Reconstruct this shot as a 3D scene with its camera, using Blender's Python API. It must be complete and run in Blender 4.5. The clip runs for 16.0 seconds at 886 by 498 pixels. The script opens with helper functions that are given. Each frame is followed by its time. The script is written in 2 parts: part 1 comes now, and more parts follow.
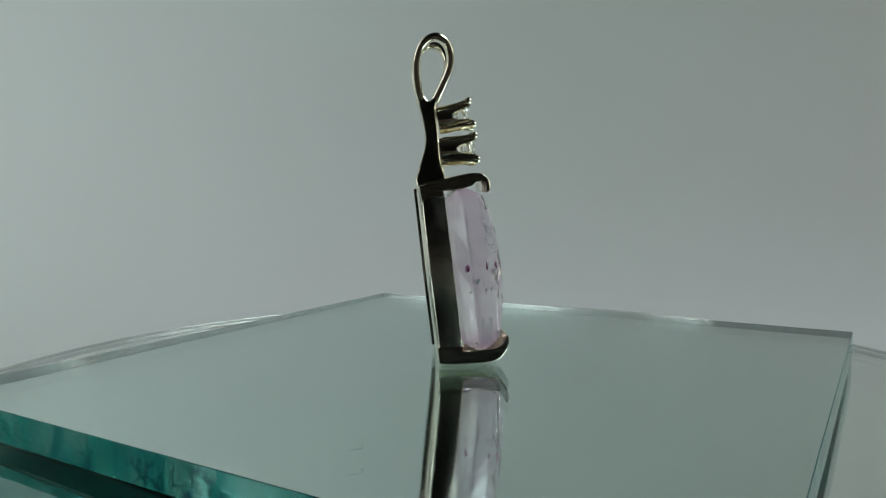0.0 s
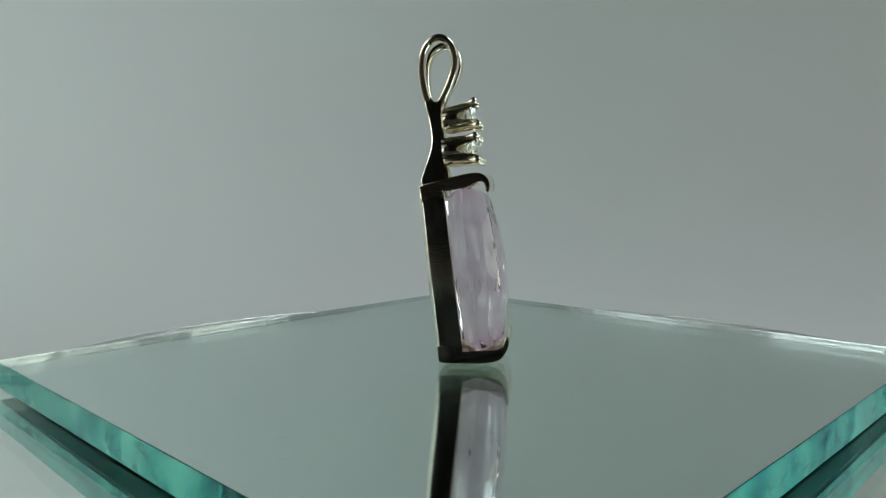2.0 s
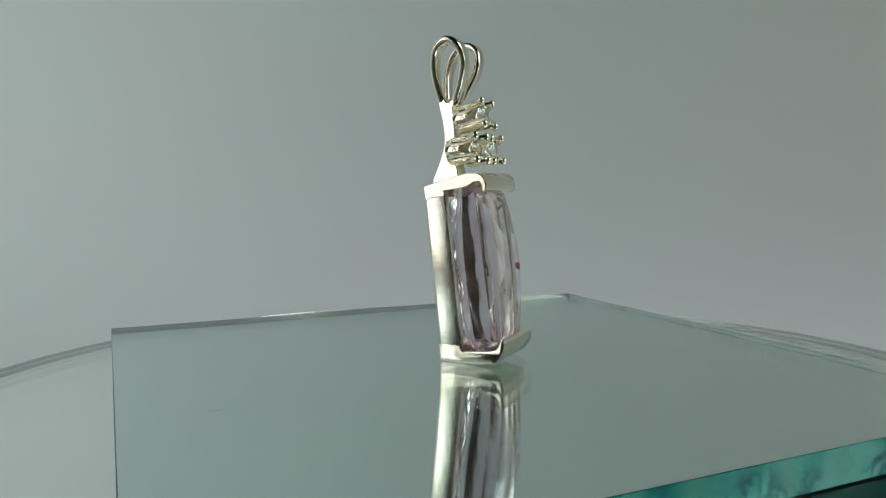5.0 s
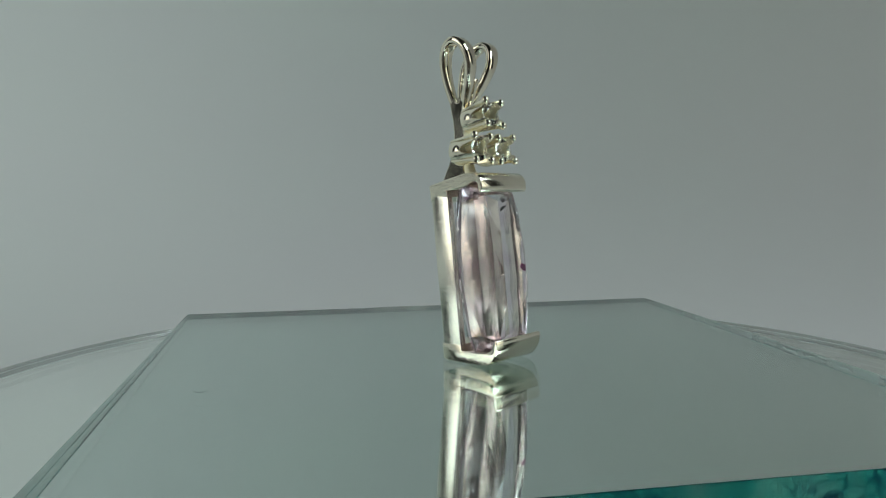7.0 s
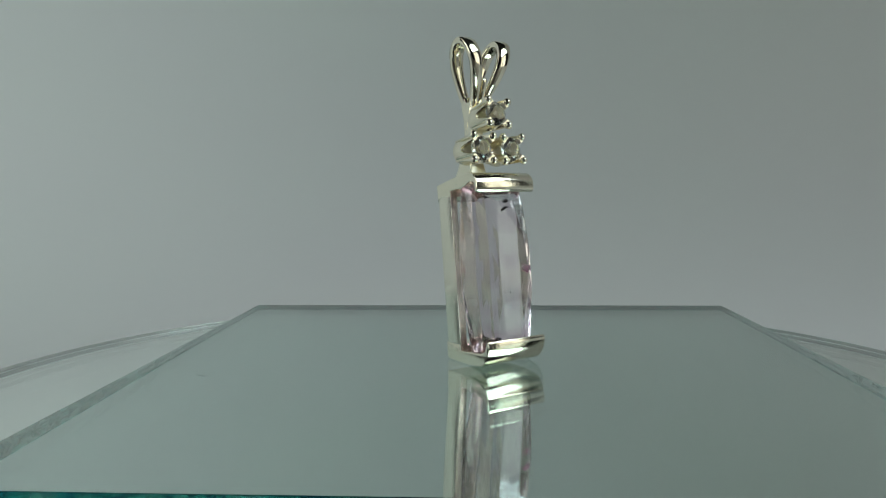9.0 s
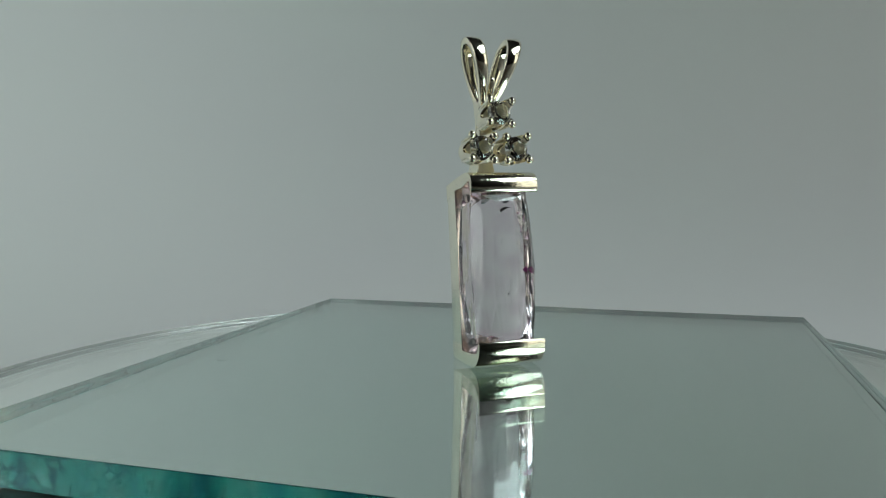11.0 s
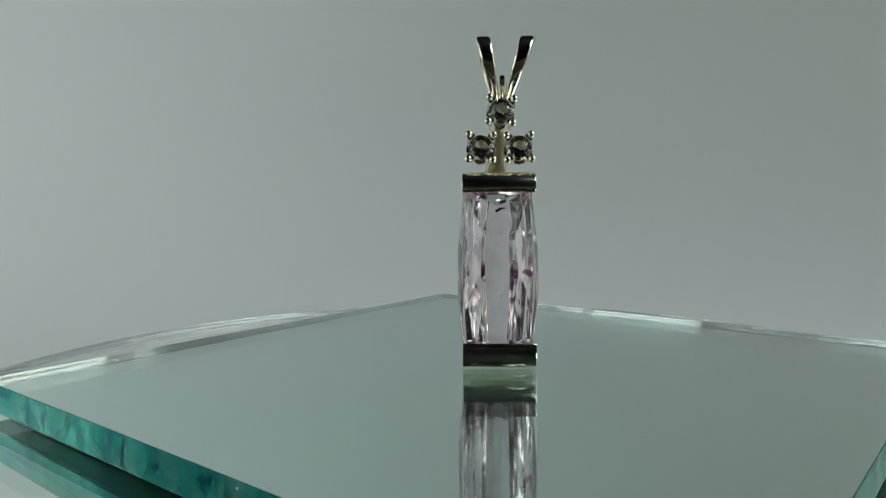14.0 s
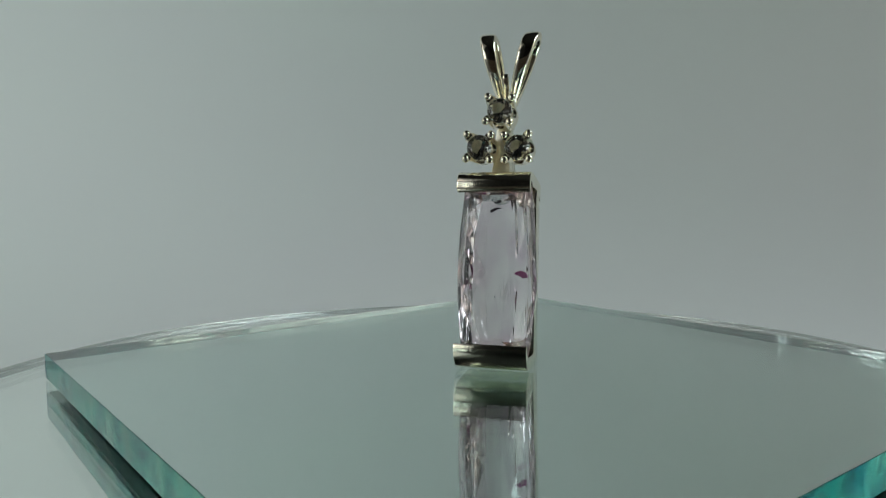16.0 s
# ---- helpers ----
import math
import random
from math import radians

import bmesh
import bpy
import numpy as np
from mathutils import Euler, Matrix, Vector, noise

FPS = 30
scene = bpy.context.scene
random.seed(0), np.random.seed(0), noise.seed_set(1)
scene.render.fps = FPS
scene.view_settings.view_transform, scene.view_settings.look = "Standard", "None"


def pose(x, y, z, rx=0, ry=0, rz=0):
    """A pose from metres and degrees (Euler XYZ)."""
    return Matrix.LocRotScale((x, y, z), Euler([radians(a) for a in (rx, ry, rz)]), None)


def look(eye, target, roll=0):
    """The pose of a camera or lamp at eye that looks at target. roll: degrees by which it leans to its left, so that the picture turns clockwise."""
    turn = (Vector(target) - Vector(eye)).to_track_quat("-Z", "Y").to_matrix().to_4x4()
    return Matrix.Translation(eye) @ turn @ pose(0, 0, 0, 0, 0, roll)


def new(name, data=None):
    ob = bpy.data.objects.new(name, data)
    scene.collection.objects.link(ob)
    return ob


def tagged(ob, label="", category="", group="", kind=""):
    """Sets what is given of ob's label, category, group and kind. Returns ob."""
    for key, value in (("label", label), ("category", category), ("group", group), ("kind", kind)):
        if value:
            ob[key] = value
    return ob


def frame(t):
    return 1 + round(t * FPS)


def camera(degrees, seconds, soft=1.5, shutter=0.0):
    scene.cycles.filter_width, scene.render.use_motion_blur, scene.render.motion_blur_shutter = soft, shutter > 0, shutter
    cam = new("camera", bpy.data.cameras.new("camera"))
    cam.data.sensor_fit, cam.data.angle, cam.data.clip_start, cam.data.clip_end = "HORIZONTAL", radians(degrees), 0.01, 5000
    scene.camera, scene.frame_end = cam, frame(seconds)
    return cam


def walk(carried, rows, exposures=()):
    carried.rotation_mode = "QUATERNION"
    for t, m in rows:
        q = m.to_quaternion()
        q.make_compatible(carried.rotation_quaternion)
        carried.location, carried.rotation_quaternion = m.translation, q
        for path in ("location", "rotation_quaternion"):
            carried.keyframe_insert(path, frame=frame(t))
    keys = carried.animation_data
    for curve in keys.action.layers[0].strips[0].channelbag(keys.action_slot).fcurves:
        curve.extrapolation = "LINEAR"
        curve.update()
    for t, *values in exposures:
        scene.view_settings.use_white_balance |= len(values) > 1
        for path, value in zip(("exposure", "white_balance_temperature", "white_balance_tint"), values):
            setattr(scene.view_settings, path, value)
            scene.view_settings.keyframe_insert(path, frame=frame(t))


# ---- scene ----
MM = 0.001
TOP = 8.87 * MM          # top of the square mirror; the table is z = 0
DISC_TOP = 6.3 * MM
AXIS = (0.0, 0.0)        # the turntable turns about this upright line

# ---- camera ----
EYE = Vector((-2.1686 * MM, -66.8 * MM, TOP + 16.088 * MM))
DIP = radians(4.757)
VIEW = look(EYE, EYE + Vector((0, math.cos(DIP), -math.sin(DIP))), -0.405)
scene.cycles.max_bounces, scene.cycles.glossy_bounces, scene.cycles.transmission_bounces = 24, 14, 20
cam = camera(61.797, 16.0, soft=1.1)
walk(cam, [(0.0, VIEW), (16.0, VIEW)], exposures=[(0.0, -0.03), (4.0, 0.0), (7.0, -0.22), (9.0, -0.21), (11.5, -0.08), (16.0, -0.03)])

# ---- light ----
world = bpy.data.worlds.new("room_air")
scene.world = world
world.use_nodes = True
wn = world.node_tree.nodes
sky = wn.new("ShaderNodeTexSky")
sky.sky_type, sky.sun_disc = "NISHITA", False
sky.sun_elevation, sky.sun_rotation = radians(35), radians(250)
world.node_tree.links.new(sky.outputs[0], wn["Background"].inputs[0])
wn["Background"].inputs[1].default_value = 0.05


def area_lamp(name, at, aim, wide, high, watts, colour):
    data = bpy.data.lights.new(name, "AREA")
    data.shape, data.size, data.size_y, data.energy, data.color = "RECTANGLE", wide, high, watts, colour
    ob = new(name, data)
    ob.matrix_world = look(at, aim)
    return ob


# each side: low window in line with the stone, wide unseen fill added above
LOW_Z, LOW_HIGH = 0.27, 0.95
TOP_Y, TOP_Z, TOP_WIDE, TOP_HIGH = -0.52, 1.20, 1.18, 0.74
WEST_LOW, EAST_LOW = (-1.24, -0.22), (-0.82, -0.22)      # extent of the low windows along y
for name, side, (y0, y1), low_watts, high_watts, low_colour, high_colour in (
        ("west", -1, WEST_LOW, 5.4, 0.3, (0.93, 1.0, 0.97), (0.93, 1.0, 0.92)),
        ("east", 1, EAST_LOW, 2.7, 18.6, (1.0, 0.99, 0.82), (0.82, 0.97, 0.98))):
    mid = (y0 + y1) / 2
    area_lamp("daylight_low_" + name, (side * 1.20, mid, LOW_Z), (0.0, mid, LOW_Z), y1 - y0, LOW_HIGH, low_watts, low_colour)
    # fill lamp with no known source, added high up to brighten the paper
    area_lamp("fill_high_" + name, (side * 1.20, TOP_Y, TOP_Z), (0.0, TOP_Y + 0.3, 0.3), TOP_WIDE, TOP_HIGH, high_watts, high_colour)


# ---- materials ----
def material(name, colour, rough=0.5, metal=0.0, trans=0.0, ior=1.5):
    m = bpy.data.materials.new(name)
    m.use_nodes = True
    b = m.node_tree.nodes["Principled BSDF"]
    b.inputs["Base Color"].default_value = (*colour, 1)
    b.inputs["Roughness"].default_value = rough
    b.inputs["Metallic"].default_value = metal
    b.inputs["Transmission Weight"].default_value = trans
    b.inputs["IOR"].default_value = ior
    return m


def node(m, kind, **sockets):
    n = m.node_tree.nodes.new(kind)
    for key, value in sockets.items():
        n.inputs[key].default_value = value
    return n


def link(m, a, b):
    m.node_tree.links.new(a, b)


def noise_of(m, scale, detail=3.0, stretch=(1, 1, 1)):
    co = m.node_tree.nodes.new("ShaderNodeTexCoord")
    mp = m.node_tree.nodes.new("ShaderNodeMapping")
    mp.inputs["Scale"].default_value = stretch
    n = node(m, "ShaderNodeTexNoise", Scale=scale, Detail=detail)
    link(m, co.outputs["Object"], mp.inputs["Vector"])
    link(m, mp.outputs[0], n.inputs["Vector"])
    return n


def ramp(m, source, lo, hi, c0, c1):
    r = m.node_tree.nodes.new("ShaderNodeValToRGB")
    e = r.color_ramp.elements
    e[0].position, e[1].position, e[0].color, e[1].color = lo, hi, (*c0, 1), (*c1, 1)
    link(m, source, r.inputs[0])
    return r


def bump(m, sources, target="Principled BSDF"):
    """Stacks (height socket, distance in metres, strength) on the surface."""
    last = None
    for height, distance, strength in sources:
        b = node(m, "ShaderNodeBump", Strength=strength, Distance=distance)
        link(m, height, b.inputs["Height"])
        if last:
            link(m, last.outputs[0], b.inputs["Normal"])
        last = b
    link(m, last.outputs[0], m.node_tree.nodes[target].inputs["Normal"])


def tint(m, socket, name="Base Color"):
    link(m, socket, m.node_tree.nodes["Principled BSDF"].inputs[name])


# polished silver with faint casting grain and wear
silver = material("polished_silver", (0.88, 0.825, 0.67), 0.13, 1.0)
g1, g2 = noise_of(silver, 2600, 4), noise_of(silver, 350, 2)
bump(silver, [(g2.outputs[0], 0.00012, 0.25), (g1.outputs[0], 0.00002, 0.2)])
tint(silver, ramp(silver, noise_of(silver, 500).outputs[0], 0.3, 0.7, (0.07,) * 3, (0.16,) * 3).outputs[0], "Roughness")
# the sawn flank of the setting is left matter
matte_silver = material("brushed_silver", (0.87, 0.835, 0.72), 0.24, 1.0)
bump(matte_silver, [(noise_of(matte_silver, 300, 2).outputs[0], 0.00012, 0.12), (noise_of(matte_silver, 6500, 3).outputs[0], 0.00003, 0.55)])
tint(matte_silver, ramp(matte_silver, noise_of(matte_silver, 900).outputs[0], 0.3, 0.7, (0.10,) * 3, (0.20,) * 3).outputs[0], "Roughness")

satin_silver = material("satin_silver", (0.90, 0.85, 0.70), 0.2, 1.0)
bump(satin_silver, [(noise_of(satin_silver, 320, 2).outputs[0], 0.00012, 0.25), (noise_of(satin_silver, 4200, 4).outputs[0], 0.00004, 0.3)])
tint(satin_silver, ramp(satin_silver, noise_of(satin_silver, 700, 3, (0.3, 1, 1)).outputs[0], 0.3, 0.7, (0.09,) * 3, (0.17,) * 3).outputs[0], "Roughness")
# the stem keeps its cast skin
cast_silver = material("cast_silver", (0.88, 0.83, 0.69), 0.36, 1.0)
bump(cast_silver, [(noise_of(cast_silver, 1500, 3).outputs[0], 0.00006, 0.5)])

pink_gem = material("pale_pink_gem", (0.95, 0.86, 0.93), 0.025, 0.0, 1.0, 1.66)
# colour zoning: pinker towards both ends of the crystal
zone = pink_gem.node_tree.nodes.new("ShaderNodeTexCoord")
split = pink_gem.node_tree.nodes.new("ShaderNodeSeparateXYZ")
link(pink_gem, zone.outputs["Generated"], split.inputs[0])
ends = ramp(pink_gem, split.outputs["Z"], 0.0, 1.0, (0.86, 0.60, 0.74), (0.88, 0.66, 0.78))
for at in (0.16, 0.86):
    ends.color_ramp.elements.new(at).color = (0.945, 0.915, 0.925, 1)
patch = ramp(pink_gem, noise_of(pink_gem, 420, 4).outputs[0], 0.45, 0.66, (1.0, 1.0, 1.0), (0.84, 0.74, 0.83))
blend = pink_gem.node_tree.nodes.new("ShaderNodeMixRGB")
blend.blend_type = "MULTIPLY"
blend.inputs[0].default_value = 1.0
link(pink_gem, ends.outputs[0], blend.inputs[1])
link(pink_gem, patch.outputs[0], blend.inputs[2])
# darker lavender along both long sides: the shade of dark reflections, put into colour
side_shade = ramp(pink_gem, split.outputs["X"], 0.0, 1.0, (0.87, 0.80, 0.87), (0.87, 0.80, 0.86))
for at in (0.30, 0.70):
    side_shade.color_ramp.elements.new(at).color = (1.0, 1.0, 1.0, 1)
zoned_shaded = pink_gem.node_tree.nodes.new("ShaderNodeMixRGB")
zoned_shaded.blend_type = "MULTIPLY"
zoned_shaded.inputs[0].default_value = 1.0
link(pink_gem, blend.outputs[0], zoned_shaded.inputs[1])
link(pink_gem, side_shade.outputs[0], zoned_shaded.inputs[2])
tint(pink_gem, zoned_shaded.outputs[0])
bump(pink_gem, [(noise_of(pink_gem, 900, 4, (1, 1, 0.16)).outputs[0], 0.00008, 0.07), (noise_of(pink_gem, 420, 2, (1, 1, 0.6)).outputs[0], 0.0003, 0.06)])
clear_gem = material("clear_gem", (0.97, 0.98, 0.94), 0.0, 0.0, 1.0, 1.54)
needle = material("pale_needle", (0.95, 0.93, 0.95), 0.2, 0.0, 0.55, 1.3)
flake = material("magenta_flake", (0.42, 0.06, 0.26), 0.4)
feather = material("dark_feather", (0.03, 0.028, 0.03), 0.6)

top_glass = material("float_glass", (0.955, 0.985, 0.97), 0.0, 0.0, 1.0, 1.52)
cut_glass = material("cut_green_glass_edge", (0.30, 0.80, 0.73), 0.08, 0.0, 0.84, 1.52)
streak = noise_of(cut_glass, 300, 5, (1, 1, 0.55))
streak.inputs["Distortion"].default_value = 0.8
tone = ramp(cut_glass, streak.outputs[0], 0.36, 0.66, (0.012, 0.20, 0.30), (0.38, 0.95, 0.80))
tone.color_ramp.elements.new(0.5).color = (0.06, 0.64, 0.55, 1)
# shell-shaped break lines across the cut
coord = cut_glass.node_tree.nodes.new("ShaderNodeTexCoord")
warp = noise_of(cut_glass, 330, 2)
shift = cut_glass.node_tree.nodes.new("ShaderNodeVectorMath")
shift.operation = "MULTIPLY_ADD"
shift.inputs[1].default_value = (0.006, 0.006, 0.005)
link(cut_glass, warp.outputs["Color"], shift.inputs[0])
link(cut_glass, coord.outputs["Object"], shift.inputs[2])
cells = node(cut_glass, "ShaderNodeTexVoronoi", Scale=640.0)
cells.feature = "DISTANCE_TO_EDGE"
link(cut_glass, shift.outputs[0], cells.inputs["Vector"])
line = ramp(cut_glass, cells.outputs["Distance"], 0.02, 0.10, (0.01, 0.05, 0.18), (1.0, 1.0, 1.0))
both = cut_glass.node_tree.nodes.new("ShaderNodeMixRGB")
both.blend_type = "MULTIPLY"
link(cut_glass, ramp(cut_glass, noise_of(cut_glass, 260, 3).outputs[0], 0.41, 0.55, (0.0,) * 3, (0.95,) * 3).outputs[0], both.inputs[0])
link(cut_glass, tone.outputs[0], both.inputs[1])
link(cut_glass, line.outputs[0], both.inputs[2])
tint(cut_glass, both.outputs[0])
bump(cut_glass, [(noise_of(cut_glass, 300, 2, (1, 1, 0.5)).outputs[0], 0.0004, 0.14), (cells.outputs["Distance"], 0.0003, 0.05), (noise_of(cut_glass, 1100, 2, (1, 1, 0.4)).outputs[0], 0.00006, 0.2)])
cut_glass.node_tree.nodes["Principled BSDF"].inputs["Specular IOR Level"].default_value = 0.12
cut_glass.node_tree.nodes["Principled BSDF"].inputs["Specular Tint"].default_value = (0.06, 0.55, 0.5, 1)
rim_glass = material("ground_glass_rim", (0.72, 0.82, 0.78), 0.3, 0.0, 0.8, 1.52)
bump(rim_glass, [(noise_of(rim_glass, 900, 3).outputs[0], 0.0002, 0.4)])
silvering = material("silvering", (0.76, 0.845, 0.83), 0.0, 1.0)
disc_glass = material("greenish_disc_glass", (0.97, 1.0, 0.985), 0.0, 0.0, 1.0, 1.52)
disc_silvering = material("disc_silvering", (0.97, 0.985, 0.975), 0.0, 1.0)
backing = material("mirror_back_paint", (0.002, 0.07, 0.042), 0.5)
lint_dark = material("lint", (0.15, 0.155, 0.15), 0.8)

paper = material("backdrop_paper", (0.80, 0.80, 0.79), 0.75)
tint(paper, ramp(paper, noise_of(paper, 5, 3).outputs[0], 0.3, 0.7, (0.77, 0.755, 0.755), (0.785, 0.81, 0.765)).outputs[0])
bump(paper, [(noise_of(paper, 60, 3).outputs[0], 0.0008, 0.15)])
# near-black for the unseen added walls, so that the silver reflects dark
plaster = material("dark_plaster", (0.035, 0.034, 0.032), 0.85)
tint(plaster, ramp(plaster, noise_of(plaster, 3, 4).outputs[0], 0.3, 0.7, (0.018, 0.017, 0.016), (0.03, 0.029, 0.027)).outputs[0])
boards = material("dark_floor", (0.09, 0.07, 0.05), 0.5)
tint(boards, ramp(boards, noise_of(boards, 4, 4, (1, 9, 1)).outputs[0], 0.3, 0.7, (0.07, 0.05, 0.035), (0.13, 0.1, 0.07)).outputs[0])
table_wood = material("table_wood", (0.20, 0.13, 0.08), 0.45)
tint(table_wood, ramp(table_wood, noise_of(table_wood, 9, 4, (1, 12, 1)).outputs[0], 0.3, 0.7, (0.03, 0.02, 0.012), (0.05, 0.032, 0.02)).outputs[0])
white_paint = material("white_paint", (0.78, 0.78, 0.76), 0.5)


# ---- mesh helpers ----
def finish(bm, name, mats, angle=35.0):
    big = [f for f in bm.faces if len(f.verts) > 40]
    bmesh.ops.recalc_face_normals(bm, faces=bm.faces)
    lim = radians(angle)
    for f in bm.faces:
        f.smooth = True
    for e in bm.edges:
        e.smooth = not any(f in big for f in e.link_faces) and len(e.link_faces) == 2 and e.calc_face_angle(0.0) < lim
    me = bpy.data.meshes.new(name)
    bm.to_mesh(me)
    bm.free()
    for m in mats if isinstance(mats, (list, tuple)) else [mats]:
        me.materials.append(m)
    return me


def part(name, bm, mats, parent=None, label="", angle=35.0):
    ob = new(name, finish(bm, name, mats, angle))
    ob.parent = parent
    return tagged(ob, label)


def move(bm, m):
    bmesh.ops.transform(bm, matrix=m, verts=bm.verts)
    return bm


def box(x0, x1, y0, y1, z0, z1, bevel=0.0, segments=2):
    bm = bmesh.new()
    bmesh.ops.create_cube(bm, size=1)
    for v in bm.verts:
        v.co = Vector(((x0 + x1) / 2 + v.co.x * (x1 - x0), (y0 + y1) / 2 + v.co.y * (y1 - y0), (z0 + z1) / 2 + v.co.z * (z1 - z0)))
    if bevel:
        bmesh.ops.bevel(bm, geom=list(bm.edges), offset=bevel, segments=segments, profile=0.5, affect="EDGES")
    return bm


def rounded(points, times=2):
    """Cuts the corners of a closed outline; a point with a third value keeps its corner."""
    for _ in range(times):
        out = []
        n = len(points)
        for i, q in enumerate(points):
            if len(q) > 2:
                out.append(q)
                continue
            a, b = points[i - 1], points[(i + 1) % n]
            out.append((q[0] * 0.75 + a[0] * 0.25, q[1] * 0.75 + a[1] * 0.25))
            out.append((q[0] * 0.75 + b[0] * 0.25, q[1] * 0.75 + b[1] * 0.25))
        points = out
    return [(q[0], q[1]) for q in points]


def slab(outline, x0, x1, bevel=0.0):
    """An outline in (y, z) drawn out along x, with its end edges eased."""
    bm = bmesh.new()
    ends = []
    for x in (x0, x1):
        vs = [bm.verts.new((x, y, z)) for y, z in outline]
        ends.append(vs)
    bm.faces.new(ends[0])
    bm.faces.new(list(reversed(ends[1])))
    n = len(outline)
    for i in range(n):
        bm.faces.new((ends[0][i], ends[1][i], ends[1][(i + 1) % n], ends[0][(i + 1) % n]))
    bmesh.ops.recalc_face_normals(bm, faces=bm.faces)
    if bevel:
        es = [e for e in bm.edges if abs(e.verts[0].co.x - e.verts[1].co.x) < 1e-9]
        bmesh.ops.bevel(bm, geom=es, offset=bevel, segments=2, profile=0.5, affect="EDGES", clamp_overlap=True)
    return bm


def hull(points):
    bm = bmesh.new()
    for q in points:
        bm.verts.new(q)
    r = bmesh.ops.convex_hull(bm, input=bm.verts)
    inside = {g for g in r["geom_unused"] + r["geom_interior"] if isinstance(g, bmesh.types.BMVert)}
    bmesh.ops.delete(bm, geom=list(inside), context="VERTS")
    bmesh.ops.dissolve_limit(bm, angle_limit=radians(2.0), verts=bm.verts, edges=bm.edges)
    return bm


# ---- room (added, out of view) ----
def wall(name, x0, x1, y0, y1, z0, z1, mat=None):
    return tagged(part(name, box(x0, x1, y0, y1, z0, z1), mat or plaster), "unseen dark wall added to close the room and keep reflections dark", "wall", kind="structure")


def pierced_wall(name, x0, x1, y0, y1, z0, z1, wy0, wy1, wz0, wz1):
    bm = bmesh.new()
    for a, b, c, d in ((y0, wy0, z0, z1), (wy1, y1, z0, z1), (wy0, wy1, z0, wz0), (wy0, wy1, wz1, z1)):
        tmp = box(x0, x1, a, b, c, d)
        me = bpy.data.meshes.new("cut")
        tmp.to_mesh(me)
        tmp.free()
        bm.from_mesh(me)
        bpy.data.meshes.remove(me)
    return tagged(part(name, bm, plaster), "unseen dark wall added to close the room, with an opening for a lamp", "wall", kind="structure")


FLOOR_Z = -0.75
WALL_X = 1.15
for side, x0, (y0, y1), bars in (("west", -WALL_X - 0.15, WEST_LOW, ((-0.39, 0.035), (-0.94, 0.10))), ("east", WALL_X, EAST_LOW, ((-0.545, 0.03),))):
    pierced_wall("wall_" + side, x0, x0 + 0.15, -3.6, 1.6, FLOOR_Z, 0.79, y0, y1, LOW_Z - LOW_HIGH / 2, LOW_Z + LOW_HIGH / 2)
    # upper opening made only for the added fill lamp
    pierced_wall("wall_" + side + "_upper", x0, x0 + 0.15, -3.6, 1.6, 0.79, 1.9, TOP_Y - TOP_WIDE / 2, TOP_Y + TOP_WIDE / 2, TOP_Z - TOP_HIGH / 2, TOP_Z + TOP_HIGH / 2)
    bar_x = x0 + (0.125 if side == "west" else 0.025)
    for bar_y, half in bars:
        tagged(part("window_mullion", box(bar_x - 0.02, bar_x + 0.02, bar_y - half, bar_y + half, LOW_Z - LOW_HIGH / 2, LOW_Z + LOW_HIGH / 2, 0.004), white_paint), "white painted upright bar of a window", "window", kind="structure")
wall("wall_north", -WALL_X, WALL_X, 1.45, 1.6, FLOOR_Z, 1.9)
wall("wall_south", -WALL_X, WALL_X, -3.6, -3.45, FLOOR_Z, 1.9)
tagged(part("ceiling", box(-WALL_X - 0.15, WALL_X + 0.15, -3.6, 1.6, 1.9, 2.0), plaster), "unseen dark ceiling added to close the room", "ceiling", kind="structure")
tagged(part("floor", box(-WALL_X - 0.15, WALL_X + 0.15, -3.6, 1.6, FLOOR_Z - 0.1, FLOOR_Z), boards), "dark wooden floor of the room", "floor", kind="structure")

table = tagged(new("table"), "dark brown wooden table under the paper backdrop", "table")
part("tabletop", box(-0.62, 0.62, -0.62, 0.62, -0.033, -0.003, 0.003), table_wood, table)
for sx in (-1, 1):
    for sy in (-1, 1):
        part("leg", box(sx * 0.56 - 0.025, sx * 0.56 + 0.025, sy * 0.56 - 0.025, sy * 0.56 + 0.025, FLOOR_Z, -0.034, 0.003), table_wood, table)


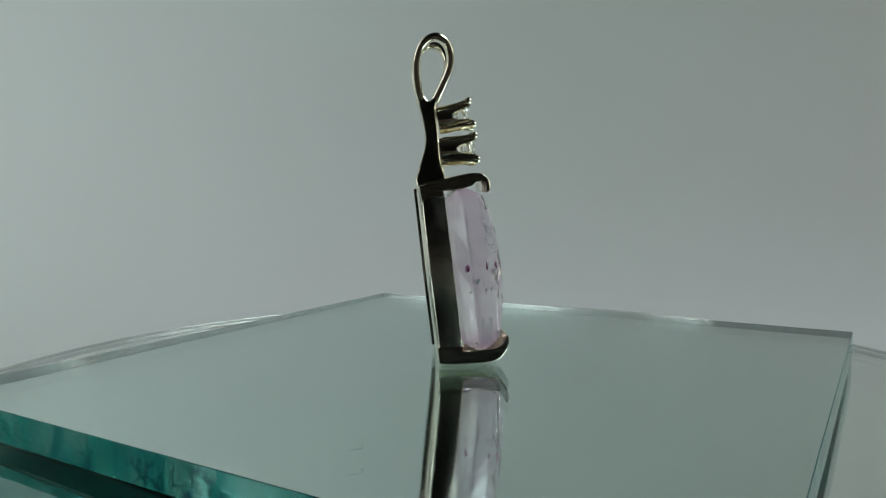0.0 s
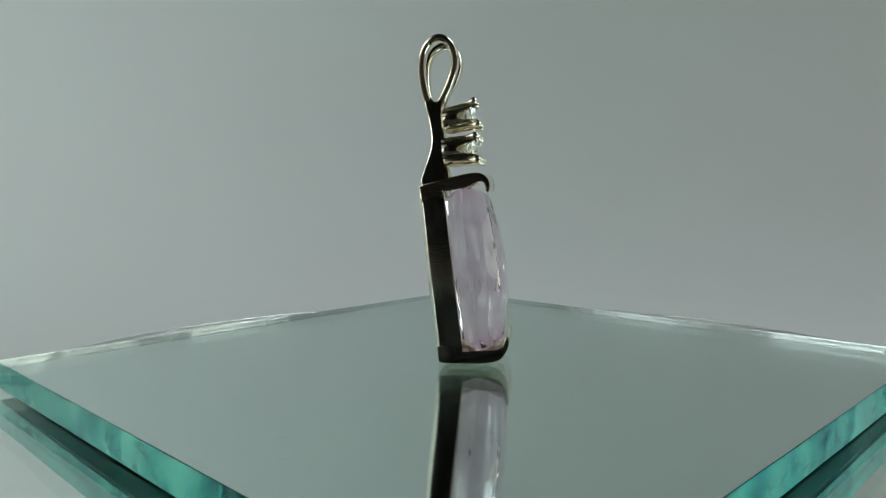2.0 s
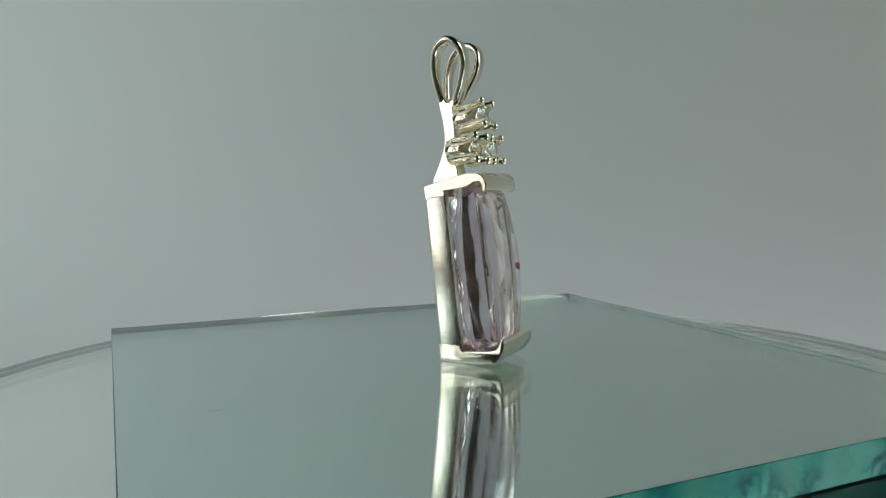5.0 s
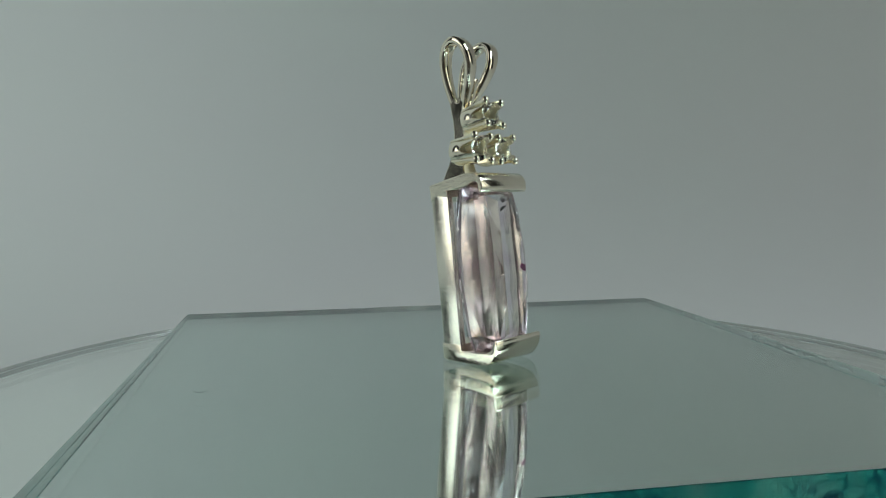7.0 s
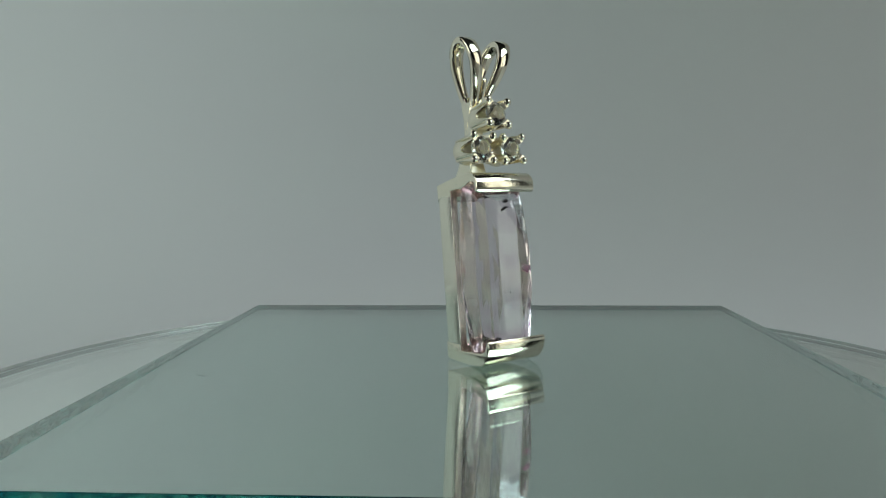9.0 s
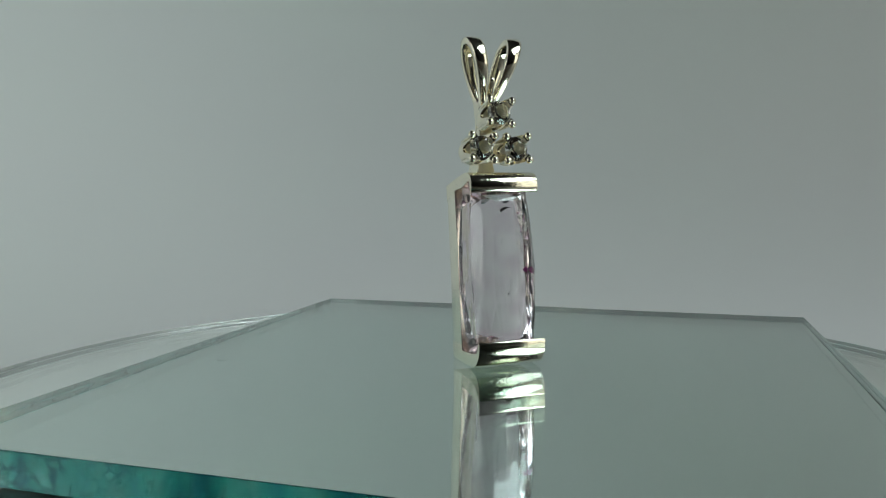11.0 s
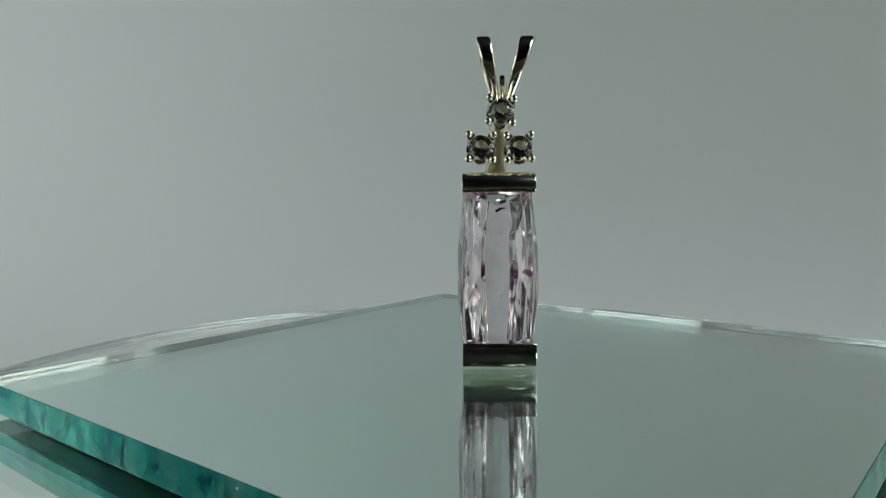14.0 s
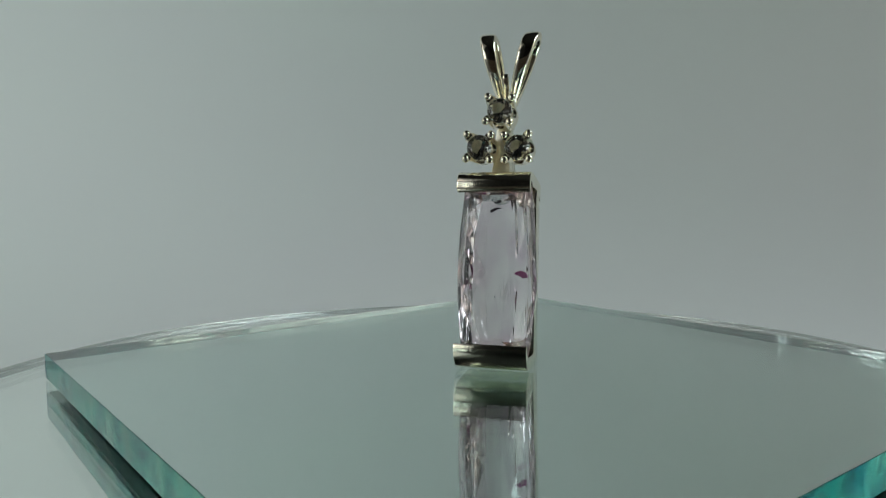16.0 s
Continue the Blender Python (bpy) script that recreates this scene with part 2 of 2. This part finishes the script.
def backdrop():
    """One sheet of white paper: flat under the turntable, swept up into a wall behind and beside it."""
    bm = bmesh.new()
    prof = [(0.016 * i, 0.0) for i in range(1, 6)]
    r, z = prof[-1]
    for i in range(40):
        slope = radians(min(8.0 * (i + 1), 48.0) + 0.9 * max(0, i - 5))
        r, z = r + 0.014 * math.cos(slope), z + 0.014 * math.sin(slope)
        prof.append((r, z))
    n = 72
    ring = [[None] * n for _ in prof]
    mid = bm.verts.new((0, 0, 0))
    for i, (r, z) in enumerate(prof):
        for j in range(n):
            a = 2 * math.pi * j / n
            ring[i][j] = bm.verts.new((r * math.sin(a), r * math.cos(a), z))
    for j in range(n):
        k = (j + 1) % n
        bm.faces.new((mid, ring[0][j], ring[0][k]))
        centre = (j + 0.5) * 360 / n
        side = min(centre, 360 - centre)
        for i in range(len(prof) - 1):
            if i >= 2 and side > (104 if i < 9 else 83):
                continue
            bm.faces.new((ring[i][j], ring[i + 1][j], ring[i + 1][k], ring[i][k]))
    bmesh.ops.delete(bm, geom=[v for v in bm.verts if not v.link_faces], context="VERTS")
    ob = part("backdrop", bm, paper, angle=60)
    so = ob.modifiers.new("thickness", "SOLIDIFY")
    so.thickness, so.offset = 0.0025, (-1.0 if ob.data.polygons[0].normal.z > 0 else 1.0)
    return tagged(ob, "white paper sweep curved up behind the turntable", "backdrop", kind="structure")


backdrop()


# ---- turntable mirrors ----
def glass_sheet(outline, z0, z1, arris, edge_mat):
    """A sheet of glass: materials 0 top, 1 cut edge, 2 silvered underside."""
    bm = bmesh.new()
    n = len(outline)
    cen = (sum(q[0] for q in outline) / n, sum(q[1] for q in outline) / n)

    def inset(q, d):
        v = Vector((q[0] - cen[0], q[1] - cen[1]))
        return cen[0] + q[0] - cen[0] - v.x / v.length * d, cen[1] + q[1] - cen[1] - v.y / v.length * d

    levels = [(z0, 0.6 * arris), (z0 + 0.5 * arris, 0.0), ((z0 + z1) / 2, -0.25 * arris), (z1 - 0.6 * arris, 0.0), (z1, arris)]
    rows = [[bm.verts.new((*inset(q, d), z)) for q in outline] for z, d in levels]
    f = bm.faces.new(list(reversed(rows[0])))
    f.material_index = 2
    f = bm.faces.new(rows[-1])
    f.material_index = 0
    for a, b in zip(rows, rows[1:]):
        for i in range(n):
            bm.faces.new((a[i], a[(i + 1) % n], b[(i + 1) % n], b[i])).material_index = 1
    return bm, [top_glass, edge_mat, silvering]


def square_outline(side, cx, cy, steps=40):
    h = side / 2
    cs = [(-h, -h), (h, -h), (h, h), (-h, h)]
    out = []
    rnd = random.Random(4)
    for i in range(4):
        a, b = cs[i], cs[(i + 1) % 4]
        for k in range(steps):
            t = k / steps
            w = 0 if k == 0 else rnd.uniform(-0.012, 0.012) * MM
            nx, ny = (b[1] - a[1]) / side, -(b[0] - a[0]) / side
            out.append((cx + a[0] + (b[0] - a[0]) * t + nx * w, cy + a[1] + (b[1] - a[1]) * t + ny * w))
    return out


PLATE_AT = (1.872 * MM, 1.945 * MM)
square_mirror = tagged(new("square_mirror"), "square mirror tile of thick greenish glass with cut edges", "mirror")
square_mirror.location = (*AXIS, TOP)
bm, mats = glass_sheet(square_outline(63.13 * MM, *PLATE_AT), -2.45 * MM, 0.0, 0.07 * MM, cut_glass)
part("glass", bm, mats, square_mirror, angle=0.01)
part("backing", box(PLATE_AT[0] - 31.3 * MM, PLATE_AT[0] + 31.3 * MM, PLATE_AT[1] - 31.3 * MM, PLATE_AT[1] + 31.3 * MM, -2.55 * MM, -2.454 * MM), backing, square_mirror, "dark green painted back of the mirror")

round_mirror = tagged(new("round_mirror"), "thick round mirror turntable disc under the square mirror", "turntable")
round_mirror.location = (*AXIS, DISC_TOP)
R_DISC = 49.9 * MM
bm, mats = glass_sheet([(R_DISC * math.cos(2 * math.pi * k / 160), R_DISC * math.sin(2 * math.pi * k / 160)) for k in range(160)], -3.0 * MM, 0.0, 0.25 * MM, rim_glass)
part("glass", bm, [disc_glass, rim_glass, disc_silvering], round_mirror, angle=4)
bm = bmesh.new()
bmesh.ops.create_cone(bm, cap_ends=True, segments=96, radius1=49.4 * MM, radius2=49.4 * MM, depth=0.1 * MM)
part("backing", move(bm, Matrix.Translation((0, 0, -3.06 * MM))), backing, round_mirror, "dark green painted back of the mirror")
bm = bmesh.new()
bmesh.ops.create_cone(bm, cap_ends=True, segments=96, radius1=46 * MM, radius2=46 * MM, depth=3.15 * MM)
part("platter", move(bm, Matrix.Translation((0, 0, -4.69 * MM))), lint_dark, round_mirror, "dark platter that carries the disc")


# ---- pendant ----
OFF = Matrix.Rotation(radians(5.6), 4, "Z") @ Vector((2.6386 * MM, -0.835 * MM, 0))
PUT = Matrix.Translation(OFF) @ Matrix.Scale(MM, 4)       # the pendant is drawn in millimetres
pendant = tagged(new("pendant"), "silver pendant with pale pink barrel-cut stone standing on a mirror", "pendant")
pendant.location = (*AXIS, TOP)
X0, X1 = -3.12, 3.36


def mid_x(z):
    return 0.1 + (z - 19) * 0.06


top_prof = rounded([(4.9, 16.22, 1), (2.38, 16.91), (0.01, 17.43), (-0.91, 17.33), (-1.47, 16.8), (-1.58, 15.96), (-1.36, 15.58), (-1.14, 15.7), (-1.08, 16.31), (-0.86, 16.6), (-0.34, 16.55), (0.37, 16.07), (2.69, 15.73, 1), (2.6, 15.2, 1), (4.1, 15.1, 1), (4.66, 14.7, 1)])
part("top_bar", move(slab(top_prof, X0, X1, 0.14), PUT), satin_silver, pendant, "satin silver end bar curled over the stone")
low_prof = rounded([(3.2, 0.14, 1), (2.6, 0.0), (-2.09, 0.08), (-2.97, 1.05), (-3.3, 1.95), (-3.2, 2.6), (-2.98, 2.62), (-2.85, 2.3), (-2.57, 1.62), (-1.85, 1.36), (0.98, 1.15, 1), (1.05, 1.7, 1), (3.35, 1.6, 1)])
part("bottom_bar", move(slab(low_prof, X0, X1 - 0.03, 0.14), PUT), satin_silver, pendant, "satin silver end bar curled over the stone")
# each rail: an outline in (y, z) whose outer back edge is broadly chamfered
rail_back, rail_front = [(5.08, 16.0), (4.3, 8.4), (3.40, 0.6)], [(1.0, 1.3), (1.85, 8.7), (2.66, 15.75)]


def side_rail(outer, inner):
    bm = bmesh.new()
    step = math.copysign(0.5, inner - outer)
    rings = []
    for x, cut in ((outer, 0.40), (outer + step, 0.0), (inner, 0.0)):
        rings.append([bm.verts.new((x, y - cut, z)) for y, z in rail_back] + [bm.verts.new((x, y, z)) for y, z in rail_front])
    for p, q in zip(rings, rings[1:]):
        for i in range(6):
            bm.faces.new((p[i], q[i], q[(i + 1) % 6], p[(i + 1) % 6]))
    bm.faces.new(rings[0])
    bm.faces.new(rings[-1])
    bmesh.ops.recalc_face_normals(bm, faces=bm.faces)
    bmesh.ops.bevel(bm, geom=[e for e in bm.edges if e.calc_face_angle(0.0) > 0.3], offset=0.07, segments=2, profile=0.5, affect="EDGES", clamp_overlap=True)
    return bm


part("side_rail", move(side_rail(X0 + 0.03, X0 + 0.75), PUT), matte_silver, pendant, "flat matte silver side rail")
part("side_rail", move(side_rail(X1 - 0.05, X1 - 0.75), PUT), matte_silver, pendant, "flat matte silver side rail")
neck_prof = rounded([(4.76, 24.5), (4.72, 23.7), (4.26, 22.05), (4.02, 20.19), (4.56, 18.39), (5.08, 16.8, 1), (4.95, 16.2, 1), (2.3, 16.9, 1), (2.4, 17.5), (2.73, 18.37), (2.86, 20.9), (3.21, 23.29), (2.82, 24.45), (3.15, 24.6), (3.72, 23.85), (4.3, 24.7)])
bm = slab(neck_prof, -0.64, 0.74, 0.22)
for v in bm.verts:
    z = v.co.z
    v.co.x = v.co.x * (1.0 + max(0.0, 18.6 - z) * 0.24 + max(0.0, z - 22.5) * 0.12) + mid_x(z) - 0.05
for f in bm.faces:
    f.material_index = 1 if f.calc_center_median().y < 3.4 and abs(f.normal.x) < 0.5 else 0
part("neck", move(bm, PUT), [satin_silver, cast_silver], pendant, "silver stem between bail and setting")


def ribbon(side):
    """One tapered loop of the split bail, leaning outwards."""
    loop = [(3.4, 23.55), (4.25, 23.4), (4.6, 24.6), (4.83, 25.8), (4.93, 27.4), (4.5, 28.95), (3.25, 29.75), (2.1, 29.15), (1.66, 27.75), (2.08, 26.2), (2.8, 24.75)]
    loop = rounded(loop, 3)
    bm = bmesh.new()
    rings = []
    n = len(loop)
    for i, (y, z) in enumerate(loop):
        a, b = loop[i - 1], loop[(i + 1) % n]
        t = Vector((0, b[0] - a[0], b[1] - a[1])).normalized()
        up = max(0.0, min(1.0, (z - 23.6) / 6.0))
        lean = radians(17) * side
        w = Vector((math.cos(lean), 0, -math.sin(lean) * 0.0))
        nrm = t.cross(Vector((1, 0, 0)))
        half = 0.32 + 0.47 * up ** 0.8
        thick = 0.36
        c = Vector((mid_x(z) + 0.1 + side * (0.42 + 1.62 * up), y, z))
        # domed outside, rounded edges
        ring = []
        for k in range(16):
            u = 2 * math.pi * k / 16
            p = math.copysign(abs(math.cos(u)) ** 0.55, math.cos(u)) * half
            q = math.copysign(abs(math.sin(u)) ** 0.55, math.sin(u)) * thick
            ring.append(bm.verts.new(c + w * p + nrm * q))
        rings.append(ring)
    for i in range(n):
        a, b = rings[i], rings[(i + 1) % n]
        for k in range(16):
            bm.faces.new((a[k], a[(k + 1) % 16], b[(k + 1) % 16], b[k]))
    return bm


for side in (-1, 1):
    part("bail_loop", move(ribbon(side), PUT), silver, pendant, "tapered polished silver loop of the split bail", angle=75)
bm = slab(rounded([(2.4, 24.8), (2.0, 26.0), (2.3, 26.3), (2.85, 25.0), (3.3, 23.8), (2.9, 23.4)]), -0.25, 0.25, 0.1)
part("bail_web", move(bm, Matrix.LocRotScale(PUT @ Vector((mid_x(24.5) + 0.1, 0, 0)), None, (MM,) * 3)), silver, pendant, "small silver web between the bail loops")


def head_cup():
    """A four-armed cup about the y axis, open to the front (-y), scalloped between the prongs."""
    bm = bmesh.new()
    n = 72
    outer, inner = [], []
    steps = 7
    for j in range(n):
        a = 2 * math.pi * j / n
        gap = abs((math.degrees(a) + 45) % 90 - 45)      # degrees from the middle of an opening
        reach = 1.35 + 1.85 * min(1.0, (gap / 27.0) ** 2.6)
        col_o, col_i = [], []
        for s in range(steps + 1):
            d = reach * s / steps
            r = 1.20 + 0.20 * min(1.0, d / 3.3) + 0.08 * math.sin(min(1.0, d / 1.2) * math.pi)
            col_o.append(bm.verts.new((r * math.cos(a), -d, r * math.sin(a))))
            ri = r - 0.30
            col_i.append(bm.verts.new((ri * math.cos(a), -max(d, 0.3), ri * math.sin(a))))
        outer.append(col_o)
        inner.append(col_i)
    for j in range(n):
        k = (j + 1) % n
        for s in range(steps):
            bm.faces.new((outer[j][s], outer[j][s + 1], outer[k][s + 1], outer[k][s]))
            bm.faces.new((inner[j][s], inner[k][s], inner[k][s + 1], inner[j][s + 1])).material_index = 1
        bm.faces.new((outer[j][steps], inner[j][steps], inner[k][steps], outer[k][steps]))
    bm.faces.new([c[0] for c in outer])
    bm.faces.new([c[0] for c in inner]).material_index = 1
    bmesh.ops.remove_doubles(bm, verts=bm.verts, dist=1e-6)
    return bm


def prong():
    """A tapering claw along -y that ends in a bead."""
    bm = bmesh.new()
    prof = [(0.0, 0.06), (0.25, 0.12), (1.6, 0.13), (2.6, 0.18), (2.85, 0.28), (3.08, 0.365), (3.32, 0.34), (3.46, 0.20), (3.5, 0.0)]
    rings = []
    for d, r in prof[:-1]:
        rings.append([bm.verts.new((r * math.cos(2 * math.pi * k / 12), -d, r * math.sin(2 * math.pi * k / 12))) for k in range(12)])
    tip = bm.verts.new((0, -3.5, 0))
    for a, b in zip(rings, rings[1:]):
        for k in range(12):
            bm.faces.new((a[k], a[(k + 1) % 12], b[(k + 1) % 12], b[k]))
    for k in range(12):
        bm.faces.new((rings[-1][k], rings[-1][(k + 1) % 12], tip))
    bm.faces.new(rings[0])
    return bm


def round_stone(r=1.13):
    pts = []
    for k in range(8):
        a = 2 * math.pi * k / 8
        pts.append((0.56 * r * math.cos(a), -0.36 * r, 0.56 * r * math.sin(a)))
        b = a + math.pi / 8
        pts.append((0.82 * r * math.cos(b), -0.22 * r, 0.82 * r * math.sin(b)))
    for k in range(16):
        a = 2 * math.pi * k / 16
        for y in (0.02, -0.03):
            pts.append((r * math.cos(a), y * r, r * math.sin(a)))
    for k in range(8):
        a = 2 * math.pi * (k + 0.5) / 8
        pts.append((0.5 * r * math.cos(a), 0.46 * r, 0.5 * r * math.sin(a)))
    pts.append((0, 0.86 * r, 0))
    return hull(pts)


for hx, hz, front, tilt, spin in ((-1.44, 19.66, -0.62, 6, 2), (1.95, 19.6, -0.62, 6, -2), (0.36, 22.9, -0.42, 11, 4)):
    turn = Matrix.Rotation(radians(-tilt), 4, "X") @ Matrix.Rotation(radians(spin), 4, "Y")
    base = PUT @ Matrix.Translation((hx, front, hz)) @ turn @ Matrix.Translation((0, 3.45, 0))
    head = part("prong_head", move(head_cup(), base), [silver, cast_silver], pendant, "scalloped silver four-claw cup", angle=50)
    for k in range(4):
        a = math.pi / 4 + k * math.pi / 2
        lean = Matrix.Rotation(math.pi / 2 - a, 4, "Y") @ Matrix.Translation((0, 0, 1.26)) @ Matrix.Rotation(radians(-5), 4, "X")
        part("claw", move(prong(), base @ lean), silver, head, "rounded silver claw bead", angle=70)
    part("small_stone", move(round_stone(), base @ Matrix.Translation((0, -2.72, 0))), clear_gem, head, "small round clear faceted stone", angle=0.5)


def barrel_stone():
    """Crown, girdle and pavilion rows of the cut, each row set between the points of the last; their hull gives the facets."""
    pts = []
    rows = (
        # height along the stone, half width and its bow, depth and its bow, stations
        (6.0, 0.85, 0.75, -2.05, 0.60, (-1, -0.5, 0, 0.5, 1)),
        (6.9, 1.95, 0.38, -1.62, 0.54, (-0.96, -0.72, -0.25, 0.25, 0.72, 0.96)),
        (7.4, 2.66, 0.48, -0.86, 0.36, (-0.95, -0.5, 0.0, 0.5, 0.95)),
        (7.55, 2.98, 0.64, 0.2, 0.0, (-1, -0.75, -0.25, 0.25, 0.75, 1)),
        (7.55, 2.98, 0.64, 0.48, 0.0, (-1, -0.75, -0.25, 0.25, 0.75, 1)),
        (7.3, 2.46, 0.58, 1.30, 0.14, (-0.92, -0.5, 0.0, 0.5, 0.92)),
        (6.9, 1.62, 0.55, 2.28, 0.20, (-0.9, -0.3, 0.3, 0.9)),
        (6.3, 0.72, 0.40, 3.10, 0.28, (-0.95, -0.5, 0.0, 0.5, 0.95)),
        (5.6, 0.15, 0.25, 3.30, 0.38, (-1, -0.4, 0.4, 1)),
    )
    rnd = random.Random(11)
    for high, half, half_bow, deep, deep_bow, stations in rows:
        for s in stations:
            bow = 1 - s * s
            for sx in (-1, 1):
                u = s + rnd.uniform(-0.05, 0.05) * bow
                pts.append((sx * (half + half_bow * bow) + rnd.uniform(-0.07, 0.07), deep + math.copysign(deep_bow, deep) * bow + rnd.uniform(-0.05, 0.05), u * high))
    return hull(pts)


GEM = PUT @ Matrix.Translation((0.06, -0.12, 8.65)) @ Matrix.Rotation(radians(-6.9), 4, "X")
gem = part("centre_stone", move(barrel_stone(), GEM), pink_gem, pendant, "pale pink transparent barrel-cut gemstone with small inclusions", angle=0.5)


def chip(points, thick):
    bm = bmesh.new()
    a = [bm.verts.new((x, -thick, z)) for x, z in points]
    b = [bm.verts.new((x, thick, z)) for x, z in points]
    bm.faces.new(a)
    bm.faces.new(list(reversed(b)))
    n = len(points)
    for i in range(n):
        bm.faces.new((a[i], b[i], b[(i + 1) % n], a[(i + 1) % n]))
    return bm


part("inclusion", move(chip([(1.6, -0.2), (2.0, 0.1), (2.75, -0.1), (2.9, -0.5), (2.3, -0.6)], 0.06), GEM @ Matrix.Translation((0, -0.9, 0))), flake, gem, "magenta flake inside the stone")
part("inclusion", move(chip([(-0.3, 5.2), (0.2, 5.45), (0.75, 5.4), (0.3, 5.25), (-0.2, 4.95)], 0.03), GEM @ Matrix.Translation((0, -1.2, 0))), feather, gem, "dark feather inside the stone")
part("inclusion", move(chip([(0.0, 5.9), (0.6, 6.05), (0.7, 5.9), (0.2, 5.75)], 0.03), GEM @ Matrix.Translation((0, -1.2, 0))), feather, gem, "dark feather inside the stone")
part("inclusion", move(chip([(0.0, 0.0), (0.07, 0.1), (0.14, 0.0), (0.07, -0.1)], 0.05), GEM @ Matrix.Translation((0.2, -0.6, -2.2))), feather, gem, "tiny dark speck inside the stone")


def needles():
    """Fine growth needles, nearly parallel to the long axis of the stone."""
    rnd = random.Random(23)
    bm = bmesh.new()
    for _ in range(24):
        x, y, z = rnd.gauss(0.1, 0.75), rnd.uniform(-1.2, 1.2), rnd.triangular(-5.6, 3.5, -3.0)
        length, r = rnd.uniform(0.35, 1.7), rnd.uniform(0.008, 0.018)
        lean = Vector((rnd.gauss(0, 0.09), rnd.gauss(0, 0.09), 1)).normalized() * length
        ends = []
        for f in (0.0, 1.0):
            ends.append([bm.verts.new(Vector((x, y, z)) + lean * f + Vector((math.cos(k * 2.0944), math.sin(k * 2.0944), 0)) * r * (1 - 0.6 * f)) for k in range(3)])
        for k in range(3):
            bm.faces.new((ends[0][k], ends[0][(k + 1) % 3], ends[1][(k + 1) % 3], ends[1][k]))
        bm.faces.new(ends[0])
        bm.faces.new(ends[1])
    return bm


part("needle_inclusions", move(needles(), GEM), needle, gem, "fine pale needles inside the stone")


# ---- small things on the mirror ----
def fibre(points, r):
    """A thin hair along a few points, in millimetres."""
    cu = bpy.data.curves.new("fibre", "CURVE")
    cu.dimensions, cu.bevel_depth, cu.bevel_resolution = "3D", r * MM, 2
    sp = cu.splines.new("POLY")
    sp.points.add(len(points) - 1)
    for q, (x, y, z) in zip(sp.points, points):
        q.co = (x * MM, y * MM, z * MM, 1)
    tmp = bpy.data.objects.new("tmp", cu)
    me = bpy.data.meshes.new_from_object(tmp)
    bpy.data.objects.remove(tmp)
    me.materials.append(lint_dark)
    return me


curl = tagged(new("lint_fibre", fibre([(-23.4, -4.7, 0.03), (-23.1, -5.1, 0.03), (-22.7, -5.25, 0.03), (-22.3, -5.1, 0.06), (-22.1, -4.7, 0.12)], 0.013)), "tiny dark curled lint fibre lying on the mirror", "lint")
curl.location = (*AXIS, TOP)
specks = []
for sx, sy, sr in ((-9.8, -10.0, 0.055), (-7.7, 14.9, 0.07), (-11.6, -10.9, 0.04), (-10.2, -23.8, 0.03), (17.6, -21.3, 0.03)):
    bm = bmesh.new()
    bmesh.ops.create_icosphere(bm, subdivisions=1, radius=sr * MM)
    for v in bm.verts:
        v.co = Vector((v.co.x * 1.5, v.co.y, v.co.z * 0.6)) + Vector((sx * MM, sy * MM, 0.5 * sr * MM))
    sp = tagged(part("dust_speck", bm, lint_dark), "tiny dark dust speck lying on the mirror", "dust", "specks on the mirror")
    sp.location = (*AXIS, TOP)
    specks.append(sp)

# ---- turning ----
TURN = [(0, 58.73), (1, 52.09), (2, 45.45), (3, 38.75), (4, 31.6), (5, 24.33), (6, 17.2), (7, 10.3), (8, 3.59), (9, -3.05), (10, -9.9), (11, -16.9), (12, -24.08), (13, -31.51), (14, -38.75), (15, -45.53), (16, -52.13)]


def motions():
    """All that stands on the turntable turns together, clockwise seen from above."""
    walk(square_mirror, [(t, pose(0, 0, TOP, 0, 0, a)) for t, a in TURN])
    walk(round_mirror, [(t, pose(0, 0, DISC_TOP, 0, 0, a)) for t, a in TURN])
    for small in (curl, *specks):
        walk(small, [(t, pose(0, 0, TOP, 0, 0, a)) for t, a in TURN])
    walk(pendant, [(t, pose(0, 0, TOP, 0, 0, a + 42.23 - 5.6)) for t, a in TURN])


motions()
